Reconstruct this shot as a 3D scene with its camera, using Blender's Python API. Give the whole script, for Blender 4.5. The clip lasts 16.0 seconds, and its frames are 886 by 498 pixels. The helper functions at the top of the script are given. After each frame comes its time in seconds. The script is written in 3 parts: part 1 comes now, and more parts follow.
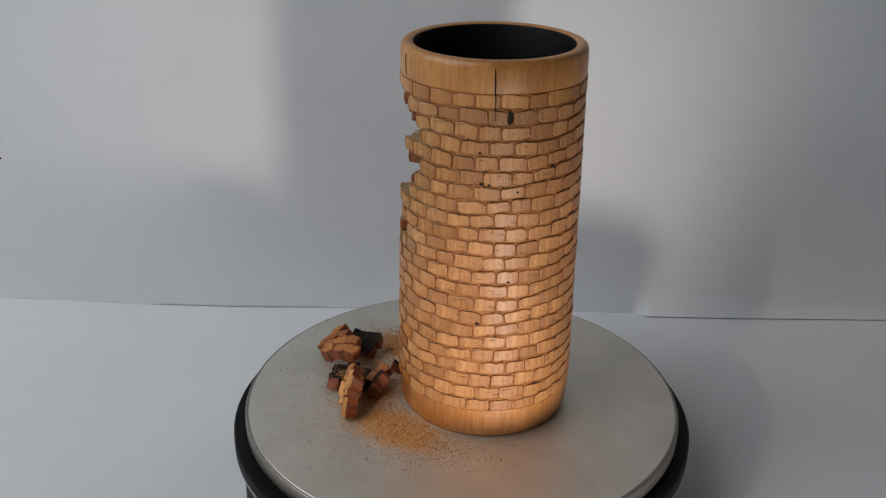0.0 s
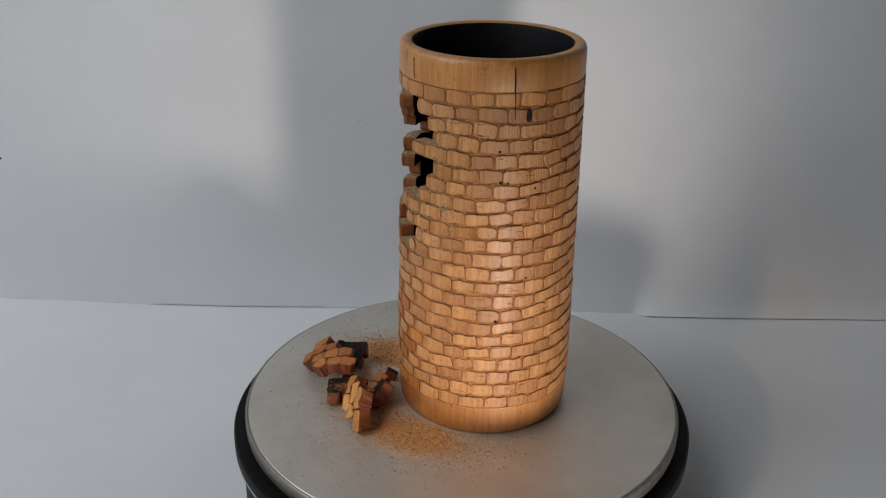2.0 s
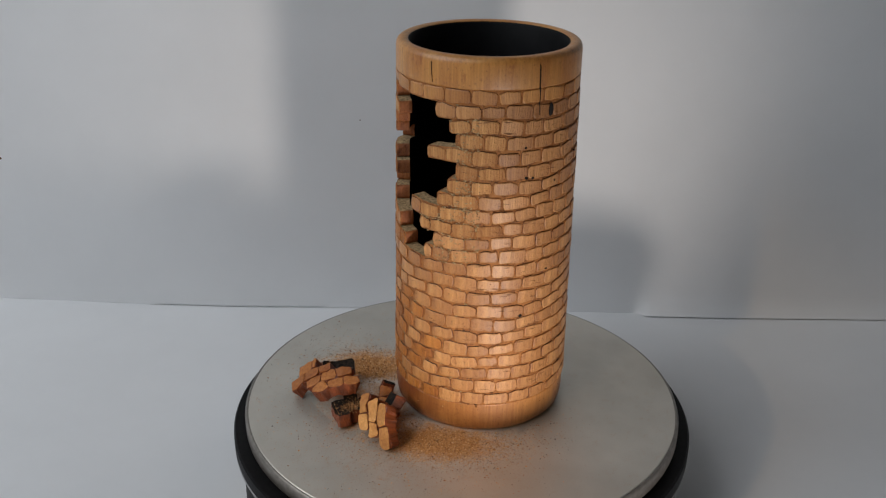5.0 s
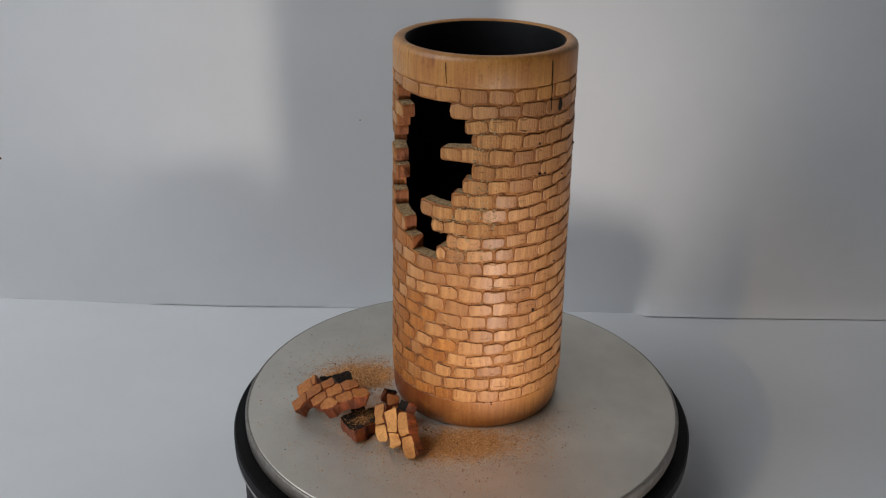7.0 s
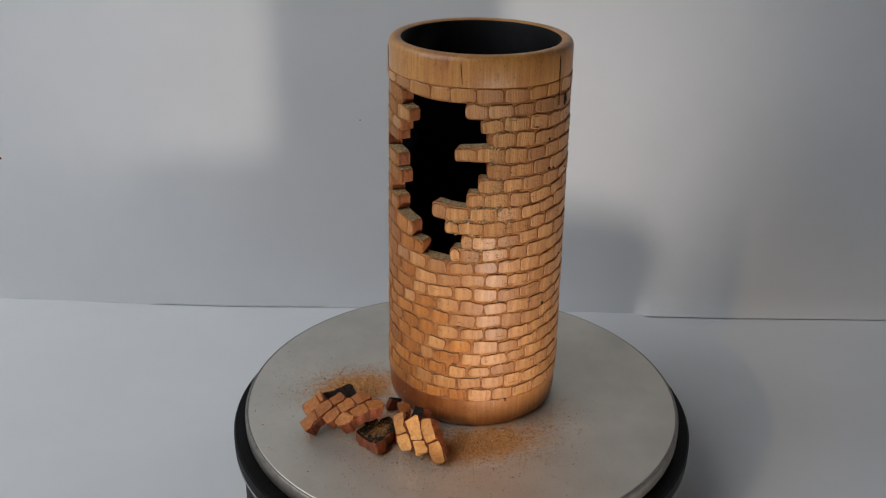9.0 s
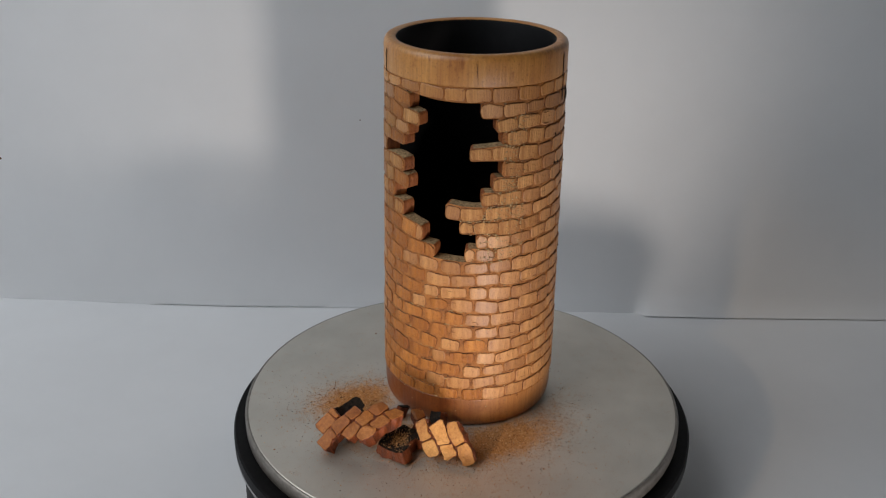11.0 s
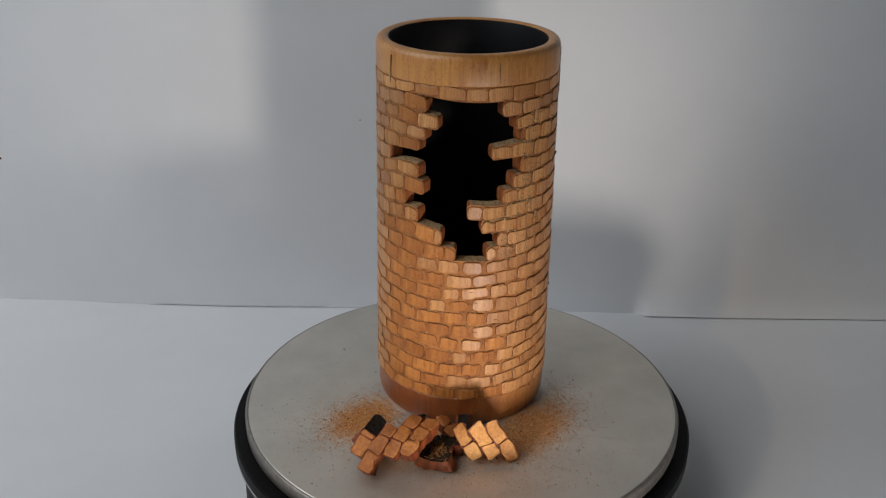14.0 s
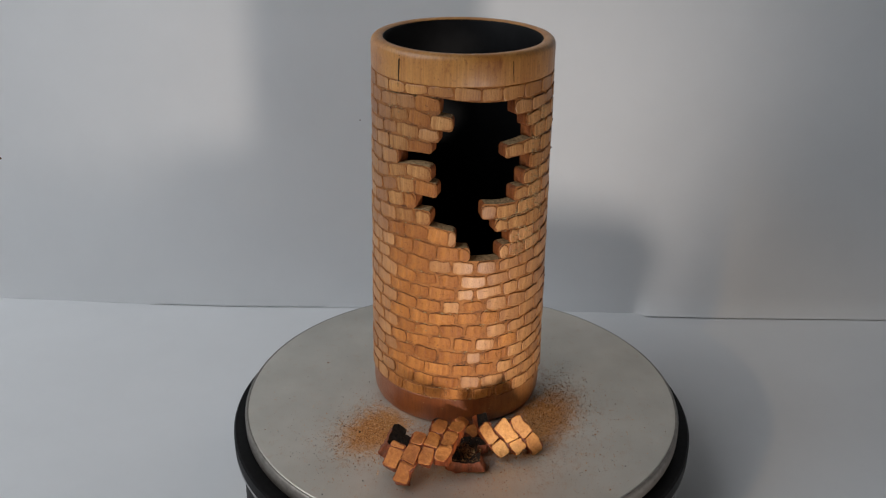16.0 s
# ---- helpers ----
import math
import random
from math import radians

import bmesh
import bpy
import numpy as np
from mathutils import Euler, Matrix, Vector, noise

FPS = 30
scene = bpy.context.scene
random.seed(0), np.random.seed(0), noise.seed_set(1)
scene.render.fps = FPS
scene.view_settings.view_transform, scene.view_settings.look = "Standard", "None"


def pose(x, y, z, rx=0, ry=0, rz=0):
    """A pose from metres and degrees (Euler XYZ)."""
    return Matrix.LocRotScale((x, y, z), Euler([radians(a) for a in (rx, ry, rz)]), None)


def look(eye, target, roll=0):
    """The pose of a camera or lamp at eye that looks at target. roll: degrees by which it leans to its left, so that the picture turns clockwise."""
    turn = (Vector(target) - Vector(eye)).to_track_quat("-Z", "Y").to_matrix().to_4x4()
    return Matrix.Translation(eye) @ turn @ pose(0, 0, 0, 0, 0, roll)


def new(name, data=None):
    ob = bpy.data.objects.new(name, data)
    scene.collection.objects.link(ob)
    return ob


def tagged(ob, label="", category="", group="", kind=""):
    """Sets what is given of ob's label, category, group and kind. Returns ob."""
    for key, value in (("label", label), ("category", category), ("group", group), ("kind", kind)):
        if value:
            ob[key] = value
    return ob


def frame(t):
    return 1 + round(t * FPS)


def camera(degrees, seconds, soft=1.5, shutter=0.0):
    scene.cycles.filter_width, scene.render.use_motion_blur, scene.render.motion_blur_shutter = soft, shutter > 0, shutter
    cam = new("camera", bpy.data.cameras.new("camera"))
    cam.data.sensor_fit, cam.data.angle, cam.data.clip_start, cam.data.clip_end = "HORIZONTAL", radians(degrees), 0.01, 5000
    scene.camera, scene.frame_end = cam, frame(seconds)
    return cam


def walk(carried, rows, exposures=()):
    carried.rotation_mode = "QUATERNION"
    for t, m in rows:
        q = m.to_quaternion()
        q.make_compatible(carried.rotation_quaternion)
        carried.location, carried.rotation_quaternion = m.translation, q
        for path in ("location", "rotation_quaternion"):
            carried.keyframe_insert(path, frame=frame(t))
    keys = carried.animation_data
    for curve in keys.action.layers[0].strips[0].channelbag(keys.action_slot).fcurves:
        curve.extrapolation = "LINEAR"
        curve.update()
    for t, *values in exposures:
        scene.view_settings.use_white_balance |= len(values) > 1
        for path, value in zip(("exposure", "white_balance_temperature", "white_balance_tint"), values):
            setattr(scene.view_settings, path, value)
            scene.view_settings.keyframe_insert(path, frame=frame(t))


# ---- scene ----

# ---------------------------------------------------------------- camera
cam = camera(48.22, 16.0, soft=1.25)
PITCH, YAW = radians(-24.44), radians(-1.385)
EYE_AT = Vector((0.0, -0.4973, 0.3184))
WAY = Vector((math.sin(YAW) * math.cos(PITCH), math.cos(YAW) * math.cos(PITCH), math.sin(PITCH)))
STAND = look(EYE_AT, EYE_AT + WAY, 0.774)
walk(cam, [(0.0, STAND), (16.0, STAND)])

SPEED = 6.0846          # degrees a second, anticlockwise from above
TABLE_Z = -0.055

# ---------------------------------------------------------------- light
world = bpy.data.worlds.new("room_air")
scene.world = world
world.use_nodes = True
world.node_tree.nodes["Background"].inputs[0].default_value = (0.75, 0.86, 1.0, 1)
world.node_tree.nodes["Background"].inputs[1].default_value = 0.25


def lamp(name, kind, m, energy, colour, **more):
    data = bpy.data.lights.new(name, kind)
    data.energy, data.color = energy, colour
    if kind == "AREA":
        data.shape, data.size, data.size_y = "RECTANGLE", more["size"], more["size_y"]
    if kind == "SPOT":
        data.spot_size, data.spot_blend, data.shadow_soft_size = radians(more["cone"]), more["blend"], more["size"]
    ob = new(name, data)
    ob.matrix_world = m
    return ob


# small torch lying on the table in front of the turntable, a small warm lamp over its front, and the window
LAMP_AT = (0.104, -0.295, -0.028)
lamp("torch_light", "SPOT", look(LAMP_AT, (-0.008, 0.10, 0.084)), 3.35, (1.0, 0.90, 0.83), cone=69, blend=1.0, size=0.020)
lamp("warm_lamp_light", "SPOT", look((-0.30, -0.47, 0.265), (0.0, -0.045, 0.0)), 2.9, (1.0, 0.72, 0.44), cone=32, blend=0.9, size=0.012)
lamp("window_light", "AREA", look((-1.02, -0.50, 1.00), (0.0, 0.05, 0.0)), 12.9, (0.90, 0.945, 1.0), size=1.15, size_y=1.15)
scene.view_settings.exposure = -0.14


# ---------------------------------------------------------------- materials
def material(name, colour, rough=0.6, metal=0.0):
    m = bpy.data.materials.new(name)
    m.use_nodes = True
    b = m.node_tree.nodes["Principled BSDF"]
    b.inputs["Base Color"].default_value = (*colour, 1)
    b.inputs["Roughness"].default_value = rough
    b.inputs["Metallic"].default_value = metal
    return m


class Nodes:
    """Short hand for the nodes of one material."""

    def __init__(self, m):
        self.t = m.node_tree
        self.b = self.t.nodes["Principled BSDF"]

    def add(self, kind, ins=None, **props):
        n = self.t.nodes.new(kind)
        for k, v in props.items():
            setattr(n, k, v)
        for k, v in (ins or {}).items():
            self.put(v, n.inputs[k])
        return n

    def put(self, v, socket):
        if isinstance(v, bpy.types.NodeSocket):
            self.t.links.new(v, socket)
        else:
            socket.default_value = v

    def coords(self, scale=(1, 1, 1), which="Object"):
        c = self.add("ShaderNodeTexCoord")
        return self.add("ShaderNodeMapping", {"Vector": c.outputs[which], "Scale": scale}).outputs[0]

    def noise(self, vec, scale, detail=4.0, rough=0.55):
        return self.add("ShaderNodeTexNoise", {"Vector": vec, "Scale": scale, "Detail": detail, "Roughness": rough}).outputs[0]

    def ramp(self, fac, stops):
        n = self.add("ShaderNodeValToRGB", {"Fac": fac})
        r = n.color_ramp
        while len(r.elements) < len(stops):
            r.elements.new(0.5)
        for e, (at, c) in zip(r.elements, stops):
            e.position, e.color = at, (*c, 1) if len(c) == 3 else c
        return n.outputs[0]

    def mix(self, fac, a, b, blend="MIX"):
        n = self.add("ShaderNodeMix", data_type="RGBA", blend_type=blend)
        for v, k in ((fac, 0), (a, 6), (b, 7)):
            if k and isinstance(v, tuple) and len(v) == 3:
                v = (*v, 1)
            self.put(v, n.inputs[k])
        return n.outputs[2]

    def calc(self, op, a, b=0.0, c=0.0):
        n = self.add("ShaderNodeMath", operation=op)
        for v, k in ((a, 0), (b, 1), (c, 2)):
            self.put(v, n.inputs[k])
        return n.outputs[0]

    def bump(self, height, strength, distance):
        n = self.add("ShaderNodeBump", {"Height": height, "Strength": strength, "Distance": distance})
        self.t.links.new(n.outputs[0], self.b.inputs["Normal"])


def wood(name, light, dark, rough, vary="", relief=0.3):
    """Turned maple: fine upright grain, honey-coloured patches, small dark flecks."""
    m = material(name, light, rough)
    n = Nodes(m)
    geo = n.add("ShaderNodeTexCoord").outputs["Object"]

    def field(scale, detail, rough_=0.55):
        return n.noise(n.add("ShaderNodeMapping", {"Vector": geo, "Scale": scale}).outputs[0], 1.0, detail, rough_)

    grain, patch, blot = field((420, 420, 22), 4.0, 0.55), field((60, 60, 25), 3.0), field((190, 190, 120), 4.0, 0.6)
    band = field((1000, 1000, 45), 3.0, 0.5)
    col = n.mix(n.ramp(grain, [(0.33, (0, 0, 0)), (0.66, (1, 1, 1))]), dark, light)
    col = n.mix(1.0, col, n.ramp(band, [(0.30, (0.86, 0.81, 0.74)), (0.52, (1, 1, 1)), (0.70, (1.09, 1.10, 1.11))]), "MULTIPLY")
    col = n.mix(1.0, col, n.ramp(patch, [(0.28, (0.80, 0.68, 0.54)), (0.55, (1.0, 1.0, 1.0)), (0.75, (1.08, 1.10, 1.12))]), "MULTIPLY")
    col = n.mix(1.0, col, n.ramp(blot, [(0.28, (0.70, 0.56, 0.44)), (0.40, (1.0, 1.0, 1.0))]), "MULTIPLY")
    speck = field((900, 900, 700), 3.0, 0.7)
    col = n.mix(1.0, col, n.ramp(speck, [(0.28, (0.60, 0.47, 0.36)), (0.40, (1.0, 1.0, 1.0)), (0.72, (1.10, 1.12, 1.14))]), "MULTIPLY")
    if vary:
        if vary == "object":
            rnd = n.add("ShaderNodeObjectInfo").outputs["Random"]
        else:
            rnd = n.add("ShaderNodeNewGeometry").outputs["Random Per Island"]
        col = n.mix(1.0, col, n.ramp(rnd, [(0.0, (0.78, 0.70, 0.60)), (0.5, (1, 0.98, 0.95)), (1.0, (1.17, 1.20, 1.25))]), "MULTIPLY")
    n.put(col, n.b.inputs["Base Color"])
    worn = field((420, 420, 300), 4.0, 0.65)
    n.put(n.ramp(worn, [(0.3, (rough - 0.08,) * 3), (0.7, (rough + 0.14,) * 3)]), n.b.inputs["Roughness"])
    n.bump(n.calc("ADD", n.calc("MULTIPLY_ADD", band, 0.7, n.calc("MULTIPLY", grain, 0.5)), n.calc("MULTIPLY_ADD", worn, 1.0, n.calc("MULTIPLY_ADD", blot, 1.2, n.calc("MULTIPLY", speck, 0.9)))), relief, 0.0007)
    return m


LIGHT_WOOD, DARK_WOOD = (0.52, 0.250, 0.082), (0.42, 0.182, 0.052)
WOOD = wood("oiled_maple", (0.58, 0.264, 0.058), (0.49, 0.200, 0.036), 0.45)
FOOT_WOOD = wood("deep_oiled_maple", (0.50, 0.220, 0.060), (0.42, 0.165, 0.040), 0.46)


def red_brown_side(m, towards):
    """Darkens one side of the turned foot to red-brown, with a cloudy edge."""
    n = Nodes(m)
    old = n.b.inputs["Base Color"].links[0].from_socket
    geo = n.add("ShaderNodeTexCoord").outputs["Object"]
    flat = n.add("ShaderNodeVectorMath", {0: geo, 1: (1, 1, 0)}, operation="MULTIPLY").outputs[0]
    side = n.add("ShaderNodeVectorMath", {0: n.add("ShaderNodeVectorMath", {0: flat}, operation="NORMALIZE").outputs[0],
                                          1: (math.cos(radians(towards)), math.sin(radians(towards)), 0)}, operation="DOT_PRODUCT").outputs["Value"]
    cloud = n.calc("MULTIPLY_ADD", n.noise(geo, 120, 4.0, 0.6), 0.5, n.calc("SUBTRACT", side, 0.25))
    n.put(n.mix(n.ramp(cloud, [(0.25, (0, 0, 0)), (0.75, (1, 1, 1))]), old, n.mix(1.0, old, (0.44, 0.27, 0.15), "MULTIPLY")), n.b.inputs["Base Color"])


red_brown_side(FOOT_WOOD, 145.0)
BRICK = wood("oiled_maple_brick", LIGHT_WOOD, DARK_WOOD, 0.52, "object", 1.0)
MELLOW = wood("red_oiled_brick", (0.49, 0.198, 0.044), (0.375, 0.136, 0.027), 0.48, "object", 1.0)
# darker copy of the brick wood: shade on the broken pieces put into the colour
SHADED_BRICK = wood("shade_dark_brick", (0.46, 0.180, 0.043), (0.33, 0.112, 0.023), 0.55, "object", 0.45)
# paler copy of the same wood, with torchlight on the leaning piece painted in
LIT_BRICK = wood("torchlit_brick", (0.64, 0.330, 0.106), (0.54, 0.252, 0.072), 0.50, "object", 0.5)
ERODED = wood("eroded_maple_brick", (0.56, 0.29, 0.105), (0.37, 0.155, 0.042), 0.6, "object", 1.0)
RIM_BRICK = wood("honey_oiled_brick", (0.57, 0.262, 0.066), (0.48, 0.200, 0.042), 0.46, "object", 0.6)
BRICKS = wood("oiled_maple_bricks", LIGHT_WOOD, DARK_WOOD, 0.52, "island", 1.0)
LIT_BRICK.node_tree.nodes["Principled BSDF"].inputs["Specular IOR Level"].default_value = 0.5
for oiled in (BRICK, BRICKS, FOOT_WOOD):
    oiled.node_tree.nodes["Principled BSDF"].inputs["Specular IOR Level"].default_value = 0.42


def burnt(name, pale, mid, black, reach):
    """Wood scorched along a carved line, here and there burnt through to black."""
    m = material(name, mid, 0.62)
    n = Nodes(m)
    geo = n.add("ShaderNodeTexCoord").outputs["Object"]
    blot = n.noise(n.add("ShaderNodeMapping", {"Vector": geo, "Scale": (150, 150, 200)}).outputs[0], 1.0, 5.0, 0.68)
    fine = n.noise(geo, 1500, 4.0, 0.7)
    col = n.ramp(n.calc("MULTIPLY_ADD", fine, 0.35, n.calc("MULTIPLY", blot, 0.65)), [(reach - 0.09, black), (reach, mid), (reach + 0.11, pale)])
    n.put(col, n.b.inputs["Base Color"])
    n.bump(n.calc("ADD", blot, fine), 0.9, 0.0006)
    return m


JOINT = burnt("scorched_joint", (0.44, 0.178, 0.046), (0.33, 0.122, 0.029), (0.11, 0.036, 0.010), 0.47)
LINE = burnt("burnt_outline", (0.31, 0.112, 0.027), (0.20, 0.066, 0.016), (0.026, 0.010, 0.004), 0.485)
FAINT = burnt("faint_brown_joint", (0.44, 0.165, 0.037), (0.34, 0.120, 0.025), (0.15, 0.046, 0.011), 0.46)
CUT = wood("red_brown_cut_wood", (0.27, 0.062, 0.013), (0.10, 0.022, 0.006), 0.42, "", 0.7)

BROKEN = wood("broken_brown_wood", (0.38, 0.125, 0.030), (0.20, 0.055, 0.013), 0.55, "", 0.9)


def mottled(name, a, b, scale, rough=0.8, relief=0.0, metal=0.0):
    m = material(name, a, rough, metal)
    n = Nodes(m)
    v = n.coords()
    f = n.noise(v, scale, 5.0, 0.62)
    n.put(n.mix(n.ramp(f, [(0.35, (0, 0, 0)), (0.68, (1, 1, 1))]), a, b), n.b.inputs["Base Color"])
    if relief:
        n.bump(f, relief, 0.0006)
    return m


LEDGE = mottled("dusty_ledge", (0.17, 0.105, 0.048), (0.62, 0.43, 0.22), 650, 0.95, 1.0)
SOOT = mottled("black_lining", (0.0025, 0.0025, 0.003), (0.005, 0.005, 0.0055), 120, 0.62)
CHAR = mottled("charred_face", (0.005, 0.005, 0.006), (0.040, 0.030, 0.022), 800, 0.9, 1.0)
for oiled in (WOOD, BRICK, BRICKS, RIM_BRICK, FOOT_WOOD):
    oiled.node_tree.nodes["Principled BSDF"].inputs["Coat Weight"].default_value = 0.65
    oiled.node_tree.nodes["Principled BSDF"].inputs["Coat Roughness"].default_value = 0.47
    oiled.node_tree.nodes["Principled BSDF"].inputs["Coat IOR"].default_value = 1.6
SCORCH = material("brown_hairline", (0.15, 0.055, 0.018), 0.8)
DARK_LINE = material("dark_crack", (0.012, 0.007, 0.004), 0.9)
PAPER = mottled("white_paper", (0.80, 0.805, 0.81), (0.83, 0.835, 0.84), 14, 0.75, 0.05)
WALL = mottled("wall_paint", (0.36, 0.36, 0.36), (0.40, 0.40, 0.39), 6, 0.9, 0.1)
WOOD_FLOOR = mottled("brown_floor", (0.20, 0.13, 0.08), (0.28, 0.19, 0.12), 9, 0.6, 0.2)
BLACK = mottled("black_plastic", (0.004, 0.004, 0.0045), (0.008, 0.008, 0.0085), 300, 0.5, 0.15)
TRIM = mottled("grey_trim", (0.35, 0.35, 0.35), (0.45, 0.45, 0.45), 200, 0.35, 0.1, 0.8)


def dust(name, stops):
    """Sawdust, each grain of its own shade."""
    m = material(name, stops[0][1], 0.95)
    n = Nodes(m)
    n.put(n.ramp(n.add("ShaderNodeNewGeometry").outputs["Random Per Island"], stops), n.b.inputs["Base Color"])
    return m


GRAIN_TAN = dust("tan_sawdust", [(0.0, (0.16, 0.066, 0.020)), (0.35, (0.42, 0.19, 0.060)), (0.7, (0.68, 0.36, 0.135)), (1.0, (0.84, 0.60, 0.33))])
GRAIN_DARK = mottled("dark_sawdust", (0.03, 0.022, 0.016), (0.10, 0.07, 0.045), 500, 0.95)

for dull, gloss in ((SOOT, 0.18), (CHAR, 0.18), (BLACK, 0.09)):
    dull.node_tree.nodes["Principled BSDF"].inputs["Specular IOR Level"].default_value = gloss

# dust lying on the plate: centre x, y, spread along and across, turn, strength
DUST = [(-0.034, -0.039, 0.032, 0.018, -0.60, 1.9), (-0.004, -0.053, 0.028, 0.011, 0.0, 0.45), (-0.035, 0.051, 0.024, 0.016, 2.5, 1.9),
        (-0.050, 0.006, 0.026, 0.042, 0.0, 1.1), (-0.058, -0.034, 0.034, 0.034, 0.0, 0.35)]


def plate_metal():
    m = material("brushed_aluminium", (0.62, 0.61, 0.60), 0.36, 0.9)
    n = Nodes(m)
    pos = n.add("ShaderNodeTexCoord").outputs["Object"]
    fine = n.noise(pos, 1500, 3.0)
    broad = n.noise(pos, 28, 4.0)
    col = n.mix(n.ramp(broad, [(0.3, (0, 0, 0)), (0.7, (1, 1, 1))]), (0.60, 0.585, 0.530), (0.70, 0.68, 0.62))
    xyz = n.add("ShaderNodeSeparateXYZ", {"Vector": pos})
    total = None
    for cx, cy, sx, sy, turn, k in DUST:
        dx, dy = n.calc("SUBTRACT", xyz.outputs[0], cx), n.calc("SUBTRACT", xyz.outputs[1], cy)
        c, s = math.cos(turn), math.sin(turn)
        a = n.calc("MULTIPLY_ADD", dx, c / sx, n.calc("MULTIPLY", dy, s / sx))
        b = n.calc("MULTIPLY_ADD", dx, -s / sy, n.calc("MULTIPLY", dy, c / sy))
        q = n.calc("ADD", n.calc("MULTIPLY", a, a), n.calc("MULTIPLY", b, b))
        e = n.calc("MULTIPLY", n.calc("POWER", 2.718, n.calc("MULTIPLY", q, -1.0)), k)
        total = e if total is None else n.calc("MAXIMUM", total, e)
    speck = n.noise(pos, 800, 4.0, 0.7)
    clump = n.calc("ADD", n.calc("MULTIPLY", n.noise(pos, 160, 4.0, 0.65), 0.9), n.calc("MULTIPLY", n.noise(pos, 1300, 3.0, 0.7), 1.1))
    mask = n.calc("MULTIPLY", n.calc("SUBTRACT", n.calc("MULTIPLY_ADD", total, 0.50, clump), 1.13), 1.8)
    mask = n.add("ShaderNodeClamp", {"Value": mask}).outputs[0]
    n.put(n.mix(mask, col, n.mix(speck, (0.38, 0.155, 0.045), (0.70, 0.36, 0.125))), n.b.inputs["Base Color"])
    n.put(n.calc("MULTIPLY", n.calc("SUBTRACT", 1.0, mask), 0.9), n.b.inputs["Metallic"])
    rough = n.ramp(fine, [(0.3, (0.50, 0.50, 0.50)), (0.7, (0.64, 0.64, 0.64))])
    n.put(n.calc("ADD", rough, n.calc("MULTIPLY", mask, 0.45)), n.b.inputs["Roughness"])
    n.bump(n.calc("ADD", fine, n.calc("MULTIPLY", mask, 2.0)), 0.12, 0.0003)
    return m


PLATE = plate_metal()
LIP = mottled("worn_plate_edge", (0.24, 0.225, 0.205), (0.33, 0.31, 0.285), 300, 0.5, 0.1, 0.9)


# ---------------------------------------------------------------- mesh helpers
def mesh_of(name, verts, faces, mats, slots=None, smooth=False):
    me = bpy.data.meshes.new(name)
    me.from_pydata(verts, [], faces)
    for m in mats:
        me.materials.append(m)
    if slots is not None:
        me.polygons.foreach_set("material_index", slots)
    if smooth:
        me.polygons.foreach_set("use_smooth", [True] * len(me.polygons))
    me.validate()
    me.update()
    return me


def part(name, me, parent, label="", m=None):
    ob = new(name, me)
    if parent is not None:
        ob.parent = parent
    if m is not None:
        ob.matrix_basis = m
    return tagged(ob, label)


def lathe(profile, steps, slots=None):
    """Turn a list of (radius, height) round the z axis; radius 0 closes it."""
    verts, faces, mi = [], [], []
    n = len(profile)
    for i in range(steps):
        a = 2 * math.pi * i / steps
        for r, z in profile:
            verts.append((r * math.cos(a), r * math.sin(a), z))
    for i in range(steps):
        j = (i + 1) % steps
        for k in range(n - 1):
            q = [i * n + k, j * n + k, j * n + k + 1, i * n + k + 1]
            if profile[k][0] < 1e-9:
                q = [q[0], q[2], q[3]]
            elif profile[k + 1][0] < 1e-9:
                q = [q[0], q[1], q[2]]
            faces.append(q)
            mi.append(slots[k] if slots else 0)
    return verts, faces, mi


def box(x0, y0, z0, x1, y1, z1):
    v = [(x, y, z) for x in (x0, x1) for y in (y0, y1) for z in (z0, z1)]
    f = [(0, 1, 3, 2), (4, 6, 7, 5), (0, 4, 5, 1), (2, 3, 7, 6), (0, 2, 6, 4), (1, 5, 7, 3)]
    return v, f


def box_part(name, c, mat, parent=None, label=""):
    v, f = box(*c)
    return part(name, mesh_of(name, v, f, [mat]), parent, label)


# ---------------------------------------------------------------- room, table, backdrop
def structure(ob, label, category):
    return tagged(ob, label, category, "", "structure")


FLOOR_Z = TABLE_Z - 0.75
structure(box_part("floor", (-1.2, -2.4, FLOOR_Z - 0.1, 2.0, 1.6, FLOOR_Z), WOOD_FLOOR), "plain brown floor under the table", "floor")
structure(box_part("ceiling", (-1.2, -2.4, 1.9, 2.0, 1.6, 2.0), WALL), "plain pale ceiling of the room", "ceiling")
structure(box_part("wall_north", (-1.1, 1.5, FLOOR_Z, 1.9, 1.6, 1.9), WALL), "plain pale painted room wall", "wall")
structure(box_part("wall_south", (-1.1, -2.4, FLOOR_Z, 1.9, -2.3, 1.9), WALL), "plain pale painted room wall", "wall")
structure(box_part("wall_east", (1.9, -2.4, FLOOR_Z, 2.0, 1.6, 1.9), WALL), "plain pale painted room wall", "wall")
west = structure(new("wall_west"), "pale painted room wall with a window opening", "wall")
for c in ((-1.2, -2.4, FLOOR_Z, -1.1, -1.05, 1.9), (-1.2, 0.05, FLOOR_Z, -1.1, 1.6, 1.9), (-1.2, -1.05, FLOOR_Z, -1.1, 0.05, 0.45), (-1.2, -1.05, 1.55, -1.1, 0.05, 1.9)):
    box_part("wall_section", c, WALL, west)

